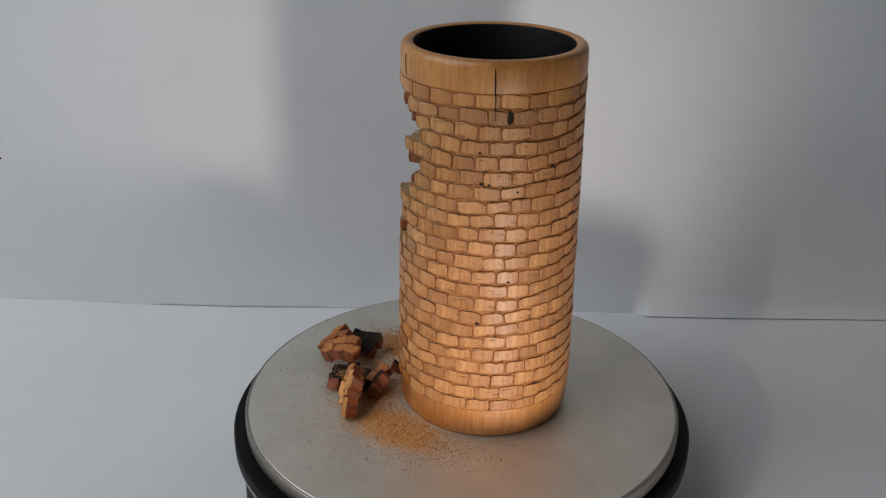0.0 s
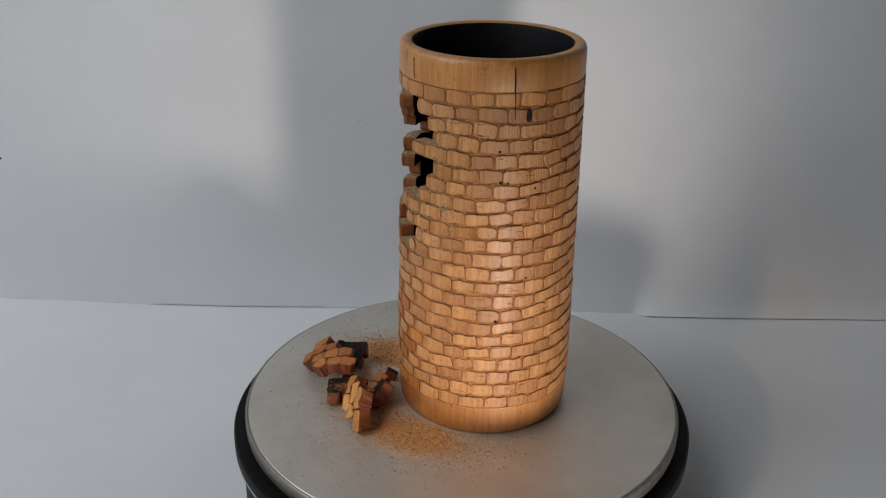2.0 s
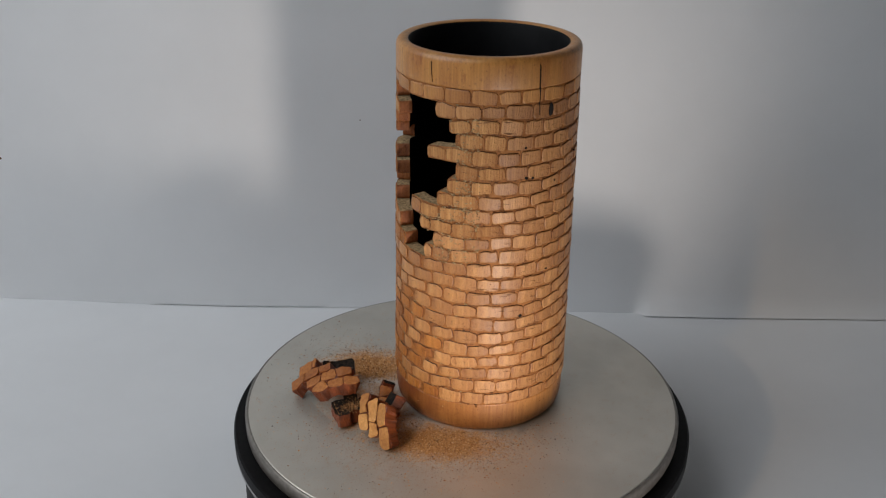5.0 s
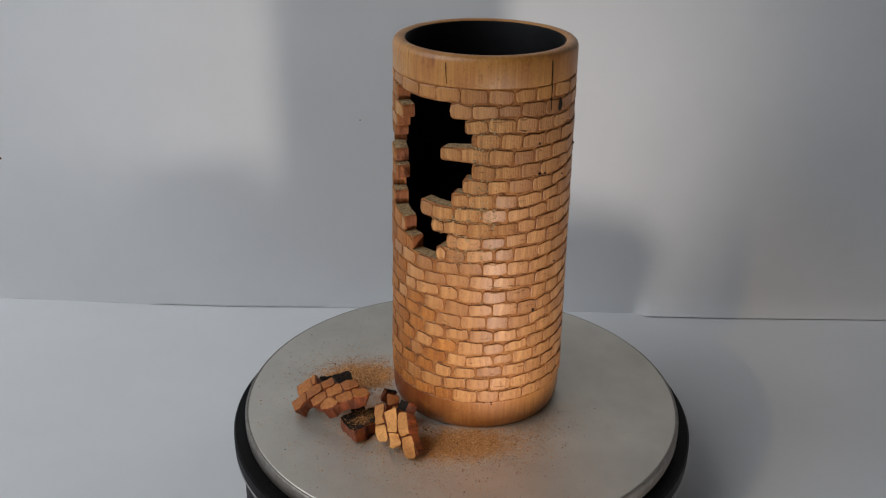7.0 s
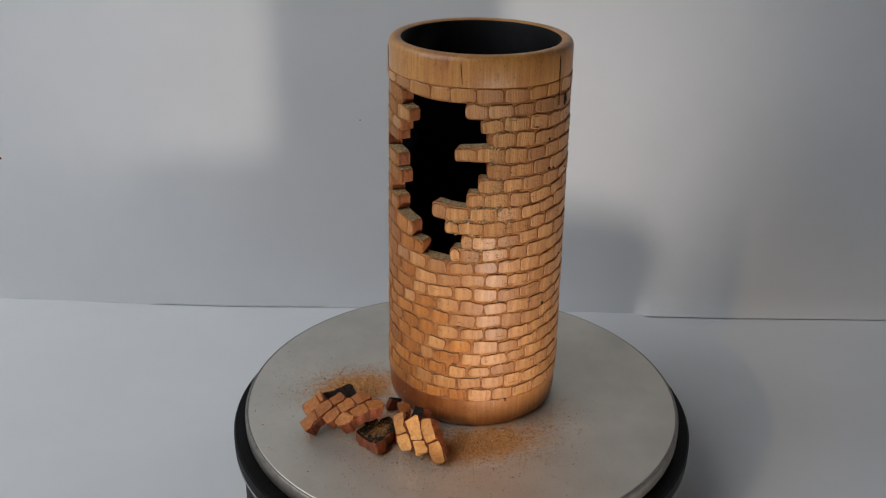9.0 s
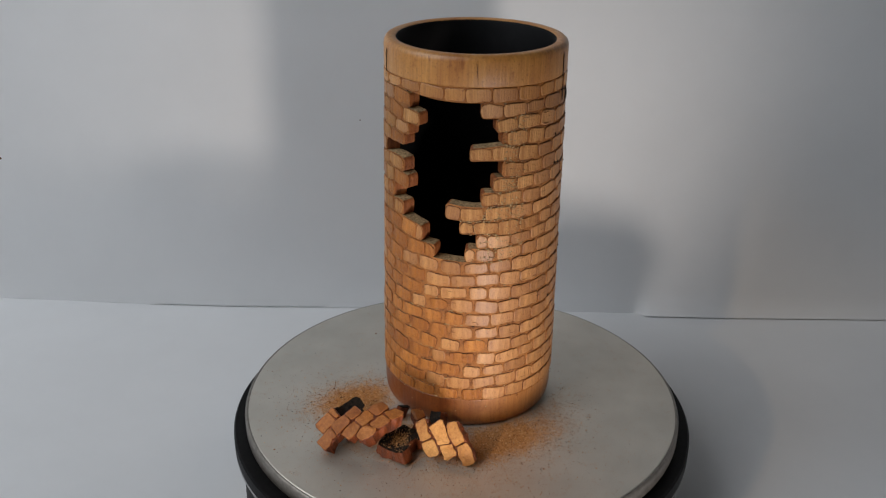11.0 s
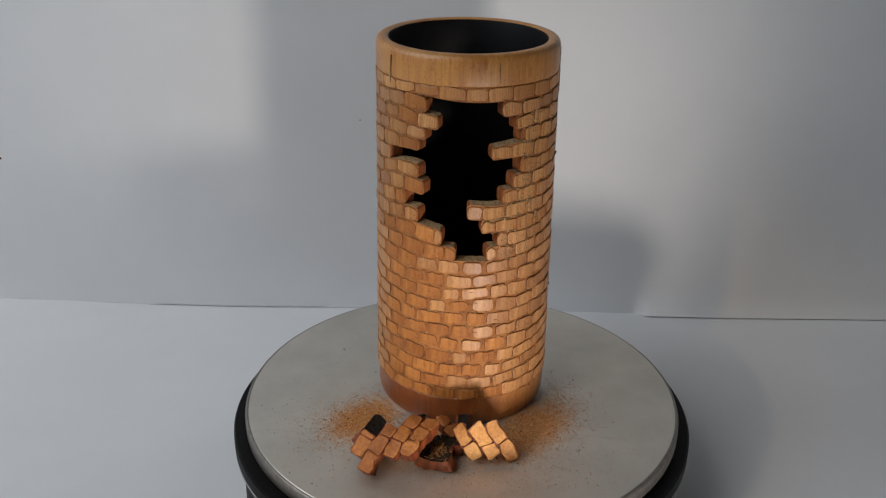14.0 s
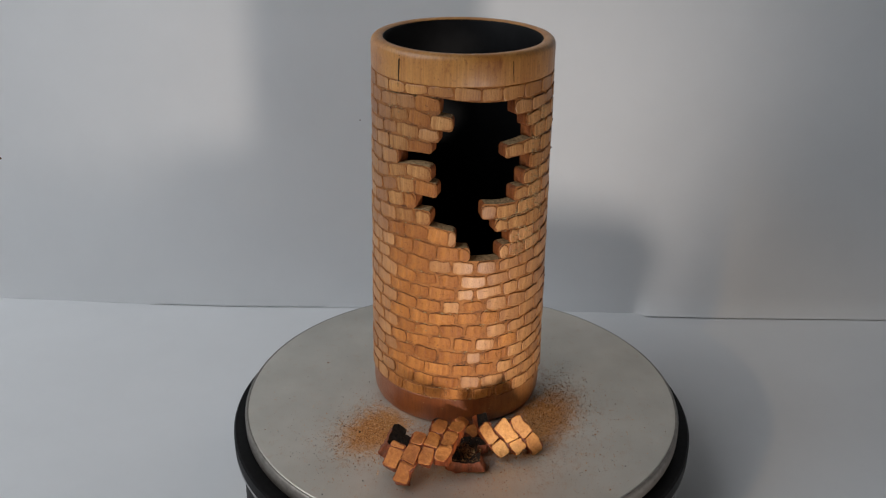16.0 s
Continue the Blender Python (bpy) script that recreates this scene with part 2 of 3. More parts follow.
table = tagged(new("table"), "table covered with a smooth sheet of white paper", "table")
box_part("tabletop", (-0.8, -0.75, TABLE_Z - 0.03, 0.8, 0.42, TABLE_Z - 0.001), WOOD_FLOOR, table)
for x in (-0.74, 0.74):
    for y in (-0.69, 0.36):
        box_part("leg", (x - 0.025, y - 0.025, FLOOR_Z, x + 0.025, y + 0.025, TABLE_Z - 0.03), WOOD_FLOOR, table)


def paper_sheet(name, x0, x1, foot, height, wave, label):
    """An upright sheet, slightly wavy, standing on the table."""
    nx, nz = 300, 24
    verts, faces = [], []
    for side in (0, 1):
        for i in range(nx + 1):
            for k in range(nz + 1):
                x, z = x0 + (x1 - x0) * i / nx, height * (k / nz) ** 2.2
                lift = 0.0008 if x > 0.143 else 0.0006 if -0.25 < x < -0.08 else 0.0
                verts.append((x, foot(x) + wave(x, z) + 0.0008 * side, TABLE_Z + max(z, lift)))
    w, s = nz + 1, (nx + 1) * (nz + 1)
    for i in range(nx):
        for k in range(nz):
            a = i * w + k
            faces += [(a, a + w, a + w + 1, a + 1), (s + a, s + a + 1, s + a + w + 1, s + a + w)]
        a, b = i * w + nz, i * w
        faces += [(a, a + w, s + a + w, s + a), (b, s + b, s + b + w, b + w)]
    for k in range(nz):
        a, b = k, nx * w + k
        faces += [(a, a + 1, s + a + 1, s + a), (b, s + b, s + b + 1, b + 1)]
    ob = new(name, mesh_of(name, verts, faces, [PAPER], smooth=True))
    return tagged(ob, label, "backdrop", "white paper backdrop", "structure")


def foot_line(x):
    dent = 0.0065 * math.exp(-((x + 0.20) / 0.12) ** 2)
    side = 0.5 + 0.5 * math.tanh((x - 0.1425) * 1200.0)
    return 0.2085 - dent - side * (0.0065 - 0.004 * max(0.0, (x - 0.2) / 0.14))


def fold(x, z):
    """The crease at the foot fades out upward."""
    side = 0.5 + 0.5 * math.tanh((x - 0.1425) * 1200.0)
    return side * 0.0065 * min(1.0, z / 0.012) + 0.002 * math.sin(x * 9.0 + 1.0) * min(1.0, z / 0.2)


backdrop = paper_sheet("backdrop", -0.75, 0.75, foot_line, 0.55, fold, "white paper backdrop sheet standing behind the turntable")
for x, z, r in ((-0.3545, 0.0655, 0.0010), (-0.0797, 0.1015, 0.0005)):
    bm = bmesh.new()
    bmesh.ops.create_icosphere(bm, subdivisions=2, radius=1.0)
    me = bpy.data.meshes.new("paper_fleck")
    bm.to_mesh(me)
    bm.free()
    me.materials.append(SCORCH)
    part("paper_fleck", me, backdrop, "tiny brown fleck on the paper", Matrix.Translation((x, foot_line(x) + fold(x, z - TABLE_Z), z)) @ Matrix.Diagonal((r, 0.0002, r, 1)))
v, f = box(-0.78, -0.72, TABLE_Z - 0.001, 0.78, 0.225, TABLE_Z)
structure(new("table_paper", mesh_of("table_paper", v, f, [PAPER])), "smooth white paper covering the tabletop", "paper")


# ---------------------------------------------------------------- turntable
turntable = tagged(new("turntable"), "round motorised turntable with a brushed metal plate and black base", "turntable")
v, f, mi = lathe([(0, -0.0545), (0.126, -0.0545), (0.1285, -0.052), (0.1285, -0.0265), (0.1300, -0.0250), (0.1305, -0.0225), (0.1318, -0.0210), (0.1318, -0.0192),
                  (0.1326, -0.0184), (0.1326, -0.0115), (0.1316, -0.0100), (0.1215, -0.0100), (0.1205, -0.0120), (0, -0.0120)], 160)
base = part("base", mesh_of("base", v, f, [BLACK], mi), turntable, "black plastic turntable base")
v, f, mi = lathe([(0.1318, -0.0209), (0.1325, -0.0206), (0.1325, -0.0198), (0.1318, -0.0195)], 160)
part("trim_ring", mesh_of("trim_ring", v, f, [TRIM], mi), base, "thin grey trim ring")
v, f, mi = lathe([(0.030, -0.0119), (0.030, -0.0080)], 48)
part("spindle", mesh_of("spindle", v, f, [BLACK], mi), turntable)
v, f, mi = lathe([(0, -0.0082), (0.1180, -0.0082), (0.1246, -0.0088), (0.1256, -0.0080), (0.1257, -0.0040), (0.1256, -0.0018), (0.1252, -0.0008), (0.1246, -0.0003), (0.1242, -0.0003),
                  (0.1240, -0.0007), (0.1237, -0.0007), (0.1235, 0.0), (0, 0.0)], 200, [0, 0] + [1] * 8 + [0, 0])
plate = part("plate", mesh_of("plate", v, f, [PLATE, LIP], mi), turntable, "brushed metal turntable plate dusted with sawdust")
for p in plate.data.polygons:
    p.use_smooth = abs(p.normal.z) < 0.98

# ---------------------------------------------------------------- the carved vessel
AXIS = (0.0126, 0.0018)          # the vessel stands a little off the plate's centre
Z_TOP, PITCH_Z, ROWS, PER_ROW = 0.1931, 0.00761, 23, 24
R_IN = 0.0408
JOINT_DEPTH = 0.0007
# missing stretch of each course: first and last angle, degrees
GAPS = {1: (160.4, 206.7), 2: (168.2, 216.0), 3: (159.9, 220.2), 4: (155.5, 200.7), 5: (132.0, 220.7), 6: (155.2, 215.4),
        7: (159.2, 208.5), 8: (145.0, 186.5), 9: (155.0, 195.4), 10: (171.0, 206.0), 11: (180.0, 199.0)}


def radius(z):
    return 0.0494 - 0.0085 * z


def level(k, phi):
    """Height of the bed under course k - 1: the courses rise a little beside the hole."""
    d = (phi - 145.0 + 180.0) % 360.0 - 180.0
    lift = 0.0048 * math.exp(-(d / 26.0) ** 2) * math.exp(-((k - 6.5) / 4.0) ** 2)
    wave = 0.0006 * math.sin(math.radians(phi * 3 + k * 37)) + 0.0004 * math.sin(math.radians(phi * 7 + k * 81))
    if k == 0 or k == ROWS:
        wave = 0.0
    if k == 1:
        wave = 0.4 * wave + 0.0013 * math.exp(-((phi - 152.0) / 30.0) ** 2)
    return Z_TOP - k * PITCH_Z + lift + wave


def polar(r, phi, z):
    a = math.radians(phi)
    return (r * math.cos(a), r * math.sin(a), z)


def pinch(d, deep, size):
    """How far a rounded end has drawn in at d from its tip."""
    return 0.0 if d >= deep else size * (1 - math.sqrt(max(0.0, 1 - (1 - d / deep) ** 2)))


def arc_course(verts, faces, slots, phi0, phi1, zb, zt, r_in, r_out, closed, round_end=0.0030, slant=(0.0, 0.0)):
    """One solid course of the wall. slots: 0 outside, 1 inside, 2 ledges, 3 ends."""
    span = phi1 - phi0
    if closed:
        phis = [phi0 + i * span / 180 for i in range(180)]
    else:
        n = max(6, int(span / 2.0))
        phis = sorted({*(phi0 + i * span / n for i in range(n + 1)), *(phi0 + e for e in (0.2, 0.6, 1.2, 2.2)), *(phi1 - e for e in (0.2, 0.6, 1.2, 2.2))})
    start = len(verts)
    for p in phis:
        b, t = zb(p), zt(p)
        if not closed:
            d = min(p - phi0, phi1 - p) * math.radians(1) * 0.048
            q = min(pinch(d, round_end, round_end * 0.95), (t - b) * 0.42)
            b, t = b + q, t - q
        jag = 0.0 if closed else 0.0003 * noise.noise(Vector((p * 0.9, b * 300, 3.0)))
        u = (p - phi0) / span
        q = p + (0.0 if closed else slant[0] * (1 - u) ** 6 + slant[1] * u ** 6)
        verts += [polar(r_out(b) + jag, p, b), polar(r_out(t) + jag, p, t), polar(r_in, q, t), polar(r_in, q, b)]
    m = len(phis)
    for i in range(m if closed else m - 1):
        a, b = start + 4 * i, start + 4 * ((i + 1) % m)
        faces += [(a, b, b + 1, a + 1), (a + 1, b + 1, b + 2, a + 2), (a + 2, b + 2, b + 3, a + 3), (a + 3, b + 3, b, a)]
        near = not closed and min(phis[i] - phi0, phi1 - phis[i]) < 2.0
        slots += [0, 3, 1, 3] if near else [0, 2, 1, 2]
    if not closed:
        e = start + 4 * (m - 1)
        faces += [(start, start + 1, start + 2, start + 3), (e + 3, e + 2, e + 1, e)]
        slots += [3, 3]


def brick_mesh(name, width, height, r, joined=None, swell=0.0, at=None, ends=(0.0012, 0.0012), seed=0, mat=None, edge=None):
    """A carved brick on a wall of radius r: soft corners, bevelled face. width in degrees. With joined it is added there, at that pose."""
    half = width / 2
    cols = [-half, -half + 0.7, -half * 0.3, half * 0.35, half - 0.7, half]
    if half < 3.0:
        cols = [-half, -half + 0.7, 0.0, half - 0.7, half]
    if ends[0] > 0.002:
        cols[1:2] = [-half + 0.3, -half + 1.2]
    if ends[1] > 0.002:
        cols[-2:-1] = [half - 1.2, half - 0.3]
    verts = []
    arc = math.radians(1) * r
    rng = random.Random(seed * 31 + 5)
    wob = {(c, sign): rng.uniform(-0.00055, 0.00030) for c in cols for sign in (-1, 1)}
    side = {(c, sign): rng.uniform(-0.60, 0.35) for c in cols for sign in (-1, 1)}
    for inset, lift in ((0.0, -JOINT_DEPTH - 0.0002), (0.00018, swell - 0.00022), (0.00055, swell)):
        for sign in (-1, 1):
            for c in cols:
                d = (half - abs(c)) * arc
                deep = ends[0] if c < 0 else ends[1]
                q = min(pinch(d, deep, deep), height * 0.42)
                cc = c - math.copysign(inset / arc, c) if d < 0.0008 else c
                zz = sign * max(0.0004, height / 2 - q - inset + wob[c, sign])
                if d < 0.0001:
                    cc += math.copysign(side[c, sign], c)
                rr = r + lift
                verts.append(polar(rr, cc, zz))
    n = len(cols)
    loop = list(range(n)) + list(range(2 * n - 1, n - 1, -1))
    faces = []
    for lev in (0, 2 * n):
        lo, hi = [lev + i for i in loop], [lev + 2 * n + i for i in loop]
        faces += [(lo[i], lo[(i + 1) % (2 * n)], hi[(i + 1) % (2 * n)], hi[i]) for i in range(2 * n)]
    faces += [(4 * n + i, 4 * n + i + 1, 5 * n + i + 1, 5 * n + i) for i in range(n - 1)]
    if joined is None:
        me = mesh_of(name, verts, faces, [mat or BRICK, edge or LINE], [1] * (2 * n) + [0] * (len(faces) - 2 * n))
        for q in list(me.polygons)[4 * n:]:
            q.use_smooth = True
        inner = {(4 * n + i, 5 * n + i) for i in range(1, n - 1)}
        for e in me.edges:
            e.use_edge_sharp = tuple(sorted(e.vertices)) not in inner
        return me
    m = at
    joined[2].extend([1 if edge is LINE else 2] * (2 * n) + [0] * (len(faces) - 2 * n))
    s = len(joined[0])
    joined[0].extend(tuple(m @ Vector(v)) for v in verts)
    joined[1].extend(tuple(s + i for i in q) for q in faces)
    return None


def vessel():
    top = tagged(new("wooden_vase"), "tall wooden vase carved as a brick tower with a ragged hole", "vase")
    # wall: a course at a time, the hole left open
    for k in range(ROWS):
        depth = 0.0005 if k == 0 else JOINT_DEPTH
        outside = lambda z, depth=depth: radius(z) - depth
        verts, faces, slots = [], [], []
        zt, zb = (lambda p, k=k: level(k, p)), (lambda p, k=k: level(k + 1, p))
        if k in GAPS:
            a, b = GAPS[k]
            arc_course(verts, faces, slots, b, a + 360.0, zb, zt, R_IN, outside, False, 0.0020)
        else:
            arc_course(verts, faces, slots, 0.0, 360.0, zb, zt, R_IN, outside, True)
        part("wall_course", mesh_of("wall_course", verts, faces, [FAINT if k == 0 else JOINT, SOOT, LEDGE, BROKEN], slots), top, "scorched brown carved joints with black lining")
    # rim
    z0 = level(0, 0)
    r0 = radius(z0) - 0.0001
    prof = [(R_IN, z0), (r0 - 0.0002, z0), (r0, z0 + 0.0006), (r0, 0.2048), (r0 - 0.0002, 0.2060), (r0 - 0.0007, 0.2072), (r0 - 0.0016, 0.2080), (r0 - 0.0027, 0.2084),
            (0.0424, 0.2083), (0.0414, 0.2077), (R_IN, 0.2064), (R_IN, z0)]
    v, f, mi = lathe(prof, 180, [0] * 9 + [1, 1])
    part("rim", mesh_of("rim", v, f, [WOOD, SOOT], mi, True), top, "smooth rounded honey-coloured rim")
    # foot
    z1 = level(ROWS, 0)
    r1 = radius(z1)
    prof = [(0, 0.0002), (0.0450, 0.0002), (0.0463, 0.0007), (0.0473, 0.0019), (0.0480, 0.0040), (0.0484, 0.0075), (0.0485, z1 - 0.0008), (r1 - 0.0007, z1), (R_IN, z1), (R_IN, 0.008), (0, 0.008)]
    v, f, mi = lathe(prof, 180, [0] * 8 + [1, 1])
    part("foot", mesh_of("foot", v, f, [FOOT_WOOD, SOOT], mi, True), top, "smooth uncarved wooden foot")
    # bricks, the hole's edges cutting them short
    rng = random.Random(7)
    shared, loose = {}, ([], [], [])
    for k in range(ROWS):
        shift = 4.0 + (k % 2) * 6.8 + rng.uniform(-1.0, 1.0) + 1.5 * math.sin(k * 0.5)
        cuts = [shift + i * 15.0 + rng.uniform(-1.5, 1.5) for i in range(PER_ROW)]
        for i in range(PER_ROW):
            a, b = cuts[i], cuts[(i + 1) % PER_ROW] + (360.0 if i == PER_ROW - 1 else 0.0)
            pieces = [(a, b)]
            if k in GAPS:
                g0, g1 = GAPS[k]
                pieces = [(max(a, lo), min(b, hi)) for lo, hi in ((g1 - 360.0, g0), (g1, g0 + 360.0)) if min(b, hi) - max(a, lo) > 3.0]
            for p0, p1 in pieces:
                mid, wide = (p0 + p1) / 2, p1 - p0
                zt, zb = level(k, mid), level(k + 1, mid)
                h = zt - zb - rng.choice((0.0005, 0.0007, 0.0010))
                w = round((wide - (rng.choice((0.6, 0.9, 1.3)) if mid % 360.0 > 212.0 or mid % 360.0 < 165.0 or k < 11 else rng.choice((1.0, 2.4, 3.4)))) * 2) / 2
                h = round(h * 1e4) / 1e4
                if w < 2.0:
                    continue
                z = (zt + zb) / 2
                slope = math.atan2(level(k + 0.5, mid + 4) - level(k + 0.5, mid - 4), math.radians(8) * 0.048) + rng.uniform(-0.03, 0.03)
                m = pose(0, 0, z, 0, 0, mid) @ Matrix.Rotation(slope, 4, "X")
                lean = rng.choice((0.0, 0.00015, -0.00015))
                r = round(radius(z), 4)
                ends = [0.0012, 0.0012]
                if k in GAPS:
                    if abs((p0 - GAPS[k][1] + 180.0) % 360.0 - 180.0) < 0.1:
                        ends[0] = 0.0026
                    if abs((p1 - GAPS[k][0] + 180.0) % 360.0 - 180.0) < 0.1:
                        ends[1] = 0.0026
                if max(ends) > 0.002:
                    w = round((wide - 0.5) * 2) / 2
                faint = FAINT if (mid % 360.0 < 168.0 and k < 11) or rng.random() < 0.15 else JOINT if (mid % 360.0 < 190.0 and k < 14) or rng.random() < 0.3 else LINE
                if 125.0 <= mid % 360.0 <= 320.0:
                    kind = rng.randrange(9)
                    rough_side = 2 <= k <= 9 and (195.0 < mid % 360.0 < 246.0 or 128.0 < mid % 360.0 < 166.0) and rng.random() < 0.8
                    reddish = mid % 360.0 < 200.0 - 2.6 * (ROWS - k) + rng.uniform(-24, 24)
                    key = (w, h, r, lean, kind, k == 0, rough_side, reddish, faint.name, *ends)
                    if key not in shared:
                        shared[key] = brick_mesh("brick", w, h, r, None, lean, None, ends, kind, RIM_BRICK if k == 0 else ERODED if rough_side else MELLOW if reddish else BRICK, faint)
                    part("brick", shared[key], top, "", m)
                else:
                    brick_mesh("brick", w, h, r, loose, lean, m, ends, rng.randrange(9), None, faint)
    rest = part("bricks", mesh_of("bricks", loose[0], loose[1], [BRICKS, LINE, JOINT], loose[2]), top, "carved bricks round the back of the wall")
    tagged(rest, kind="stuff")
    # cracks and knots
    def crack(p, za, zb, wide, drift):
        vs, fs = [], []
        n = 14
        for i in range(n + 1):
            u = i / n
            z = za + (zb - za) * u
            c = p + drift * u + 0.25 * noise.noise(Vector((u * 6, p, 0)))
            w = wide * (0.35 + 0.65 * math.sin(math.pi * min(1, u + 0.25))) / 0.048 * 57.3
            r = (r0 if z > z0 else radius(z)) + 0.00032
            if z > 0.2044:
                r -= 0.0004
            vs += [polar(r, c - w / 2, z), polar(r, c + w / 2, z), polar(r - 0.0015, c, z)]
        for i in range(n):
            a = 3 * i
            fs += [(a, a + 1, a + 4, a + 3), (a + 1, a + 2, a + 5, a + 4), (a + 2, a, a + 3, a + 5)]
        return part("crack", mesh_of("crack", vs, fs, [DARK_LINE]), top, "dark drying crack")

    crack(269.6, 0.2052, 0.1800, 0.00075, 1.0)
    crack(203.5, 0.2050, 0.1945, 0.00022, 1.0)
    crack(133.0, 0.2056, 0.1900, 0.00060, -0.8)

    # crumbs of wood left in the joints: burnt ones, and pale ones beside the hole
    def crumbs(name, count, where, mat, label, seed, rows=(1, ROWS + 1), over=0.35, out=0.0):
        rng = random.Random(seed)
        vs, fs = [], []
        while count:
            k, p = rng.randrange(*rows), rng.uniform(*where)
            count -= 1
            z = level(k, p) + rng.gauss(0, 0.0003)
            if rng.random() < over:
                z -= rng.uniform(0, PITCH_Z)
            if any(GAPS[j][0] - 1 < p < GAPS[j][1] + 1 for j in (k - 1, k) if j in GAPS):
                continue
            g, r = rng.uniform(0.00018, 0.00050), radius(z) - JOINT_DEPTH + 0.0004 + out
            a, s = g * rng.uniform(0.8, 2.6) / 0.048 * 57.3, len(vs)
            vs += [polar(r, p - a, z), polar(r, p, z - g), polar(r, p + a, z + 0.3 * g), polar(r, p, z + g), polar(r + g * 0.8, p + a * 0.2, z), polar(r - g, p, z)]
            fs += [(s, s + 1, s + 4), (s + 1, s + 2, s + 4), (s + 2, s + 3, s + 4), (s + 3, s, s + 4), (s + 1, s, s + 5), (s + 2, s + 1, s + 5), (s + 3, s + 2, s + 5), (s, s + 3, s + 5)]
        tagged(part(name, mesh_of(name, vs, fs, [mat]), top, label), kind="stuff")

    crumbs("burnt_crumb", 520, (150.0, 330.0), LINE, "burnt dark crumbs in the carved joints", 31)
    crumbs("pale_crumb", 420, (120.0, 235.0), LEDGE, "pale wood crumbs clinging to the joints", 33)

    crumbs("pale_splinter", 1000, (200.0, 236.0), LEDGE, "pale splinters on the worn bricks beside the hole", 35, (2, 12), 0.85, 0.0002)

    # hairline cracks and tool marks over the bricks
    crng = random.Random(21)
    vs, fs = [], []
    for _ in range(210):
        p, z = crng.uniform(225.0, 325.0), crng.uniform(0.024, 0.185)
        long, drop = crng.uniform(2.0, 9.0), crng.uniform(-0.0007, 0.0007)
        if crng.random() < 0.3:
            p, long = crng.uniform(110.0, 225.0), crng.uniform(1.5, 4.0)
        near = [GAPS[k] for k in GAPS if abs(z - (Z_TOP - (k + 0.5) * PITCH_Z)) < PITCH_Z]
        if any(a - long - 2 < p < b + 2 for a, b in near):
            continue
        thick = crng.uniform(0.00006, 0.00013)
        s = len(vs)
        for i in range(6):
            u = i / 5
            zz = z + drop * u + 0.00022 * noise.noise(Vector((u * 4, p, z * 90)))
            t = thick * (0.3 + math.sin(math.pi * u))
            for dz in (-t, t):
                vs.append(polar(radius(zz) + 0.00030, p + long * u, zz + dz))
        for i in range(5):
            a = s + 2 * i
            fs.append((a, a + 2, a + 3, a + 1))
    tagged(part("hairline_cracks", mesh_of("hairline_cracks", vs, fs, [SCORCH]), top, "fine dark hairline cracks in the bricks"), kind="stuff")

    def knot(p, z, w, h):
        bm = bmesh.new()
        bmesh.ops.create_icosphere(bm, subdivisions=2, radius=1.0)
        for vtx in bm.verts:
            vtx.co *= 1.0 + 0.25 * noise.noise(vtx.co * 1.7 + Vector((p, 0, 0)))
        me = bpy.data.meshes.new("knot_hole")
        bm.to_mesh(me)
        bm.free()
        me.materials.append(DARK_LINE)
        part("knot_hole", me, top, "small dark knot hole", pose(*polar(radius(z) + 0.0001, p, z), 0, 0, p) @ Matrix.Diagonal((0.0006, w, h, 1)))

    for p, z, w, h in ((279.0, 0.1815, 0.0015, 0.0034), (263.6, 0.1482, 0.0010, 0.0007), (268.0, 0.1478, 0.0006, 0.0006), (262.4, 0.1640, 0.0007, 0.0007), (263.5, 0.0716, 0.0010, 0.0009),
                       (285.0, 0.1440, 0.0006, 0.0006), (309.0, 0.1545, 0.0009, 0.0006), (281.5, 0.0955, 0.0009, 0.0005)):
        knot(p, z, w, h)
    return top


vase = vessel()


# ---------------------------------------------------------------- broken pieces of the wall
def batter(me, amount, offset):
    """Knock a mesh out of true, the same way for all that touches."""
    for v in me.vertices:
        v.co += amount * (noise.noise_vector(v.co * 210.0 + offset) + 0.5 * noise.noise_vector(v.co * 520.0 + offset))


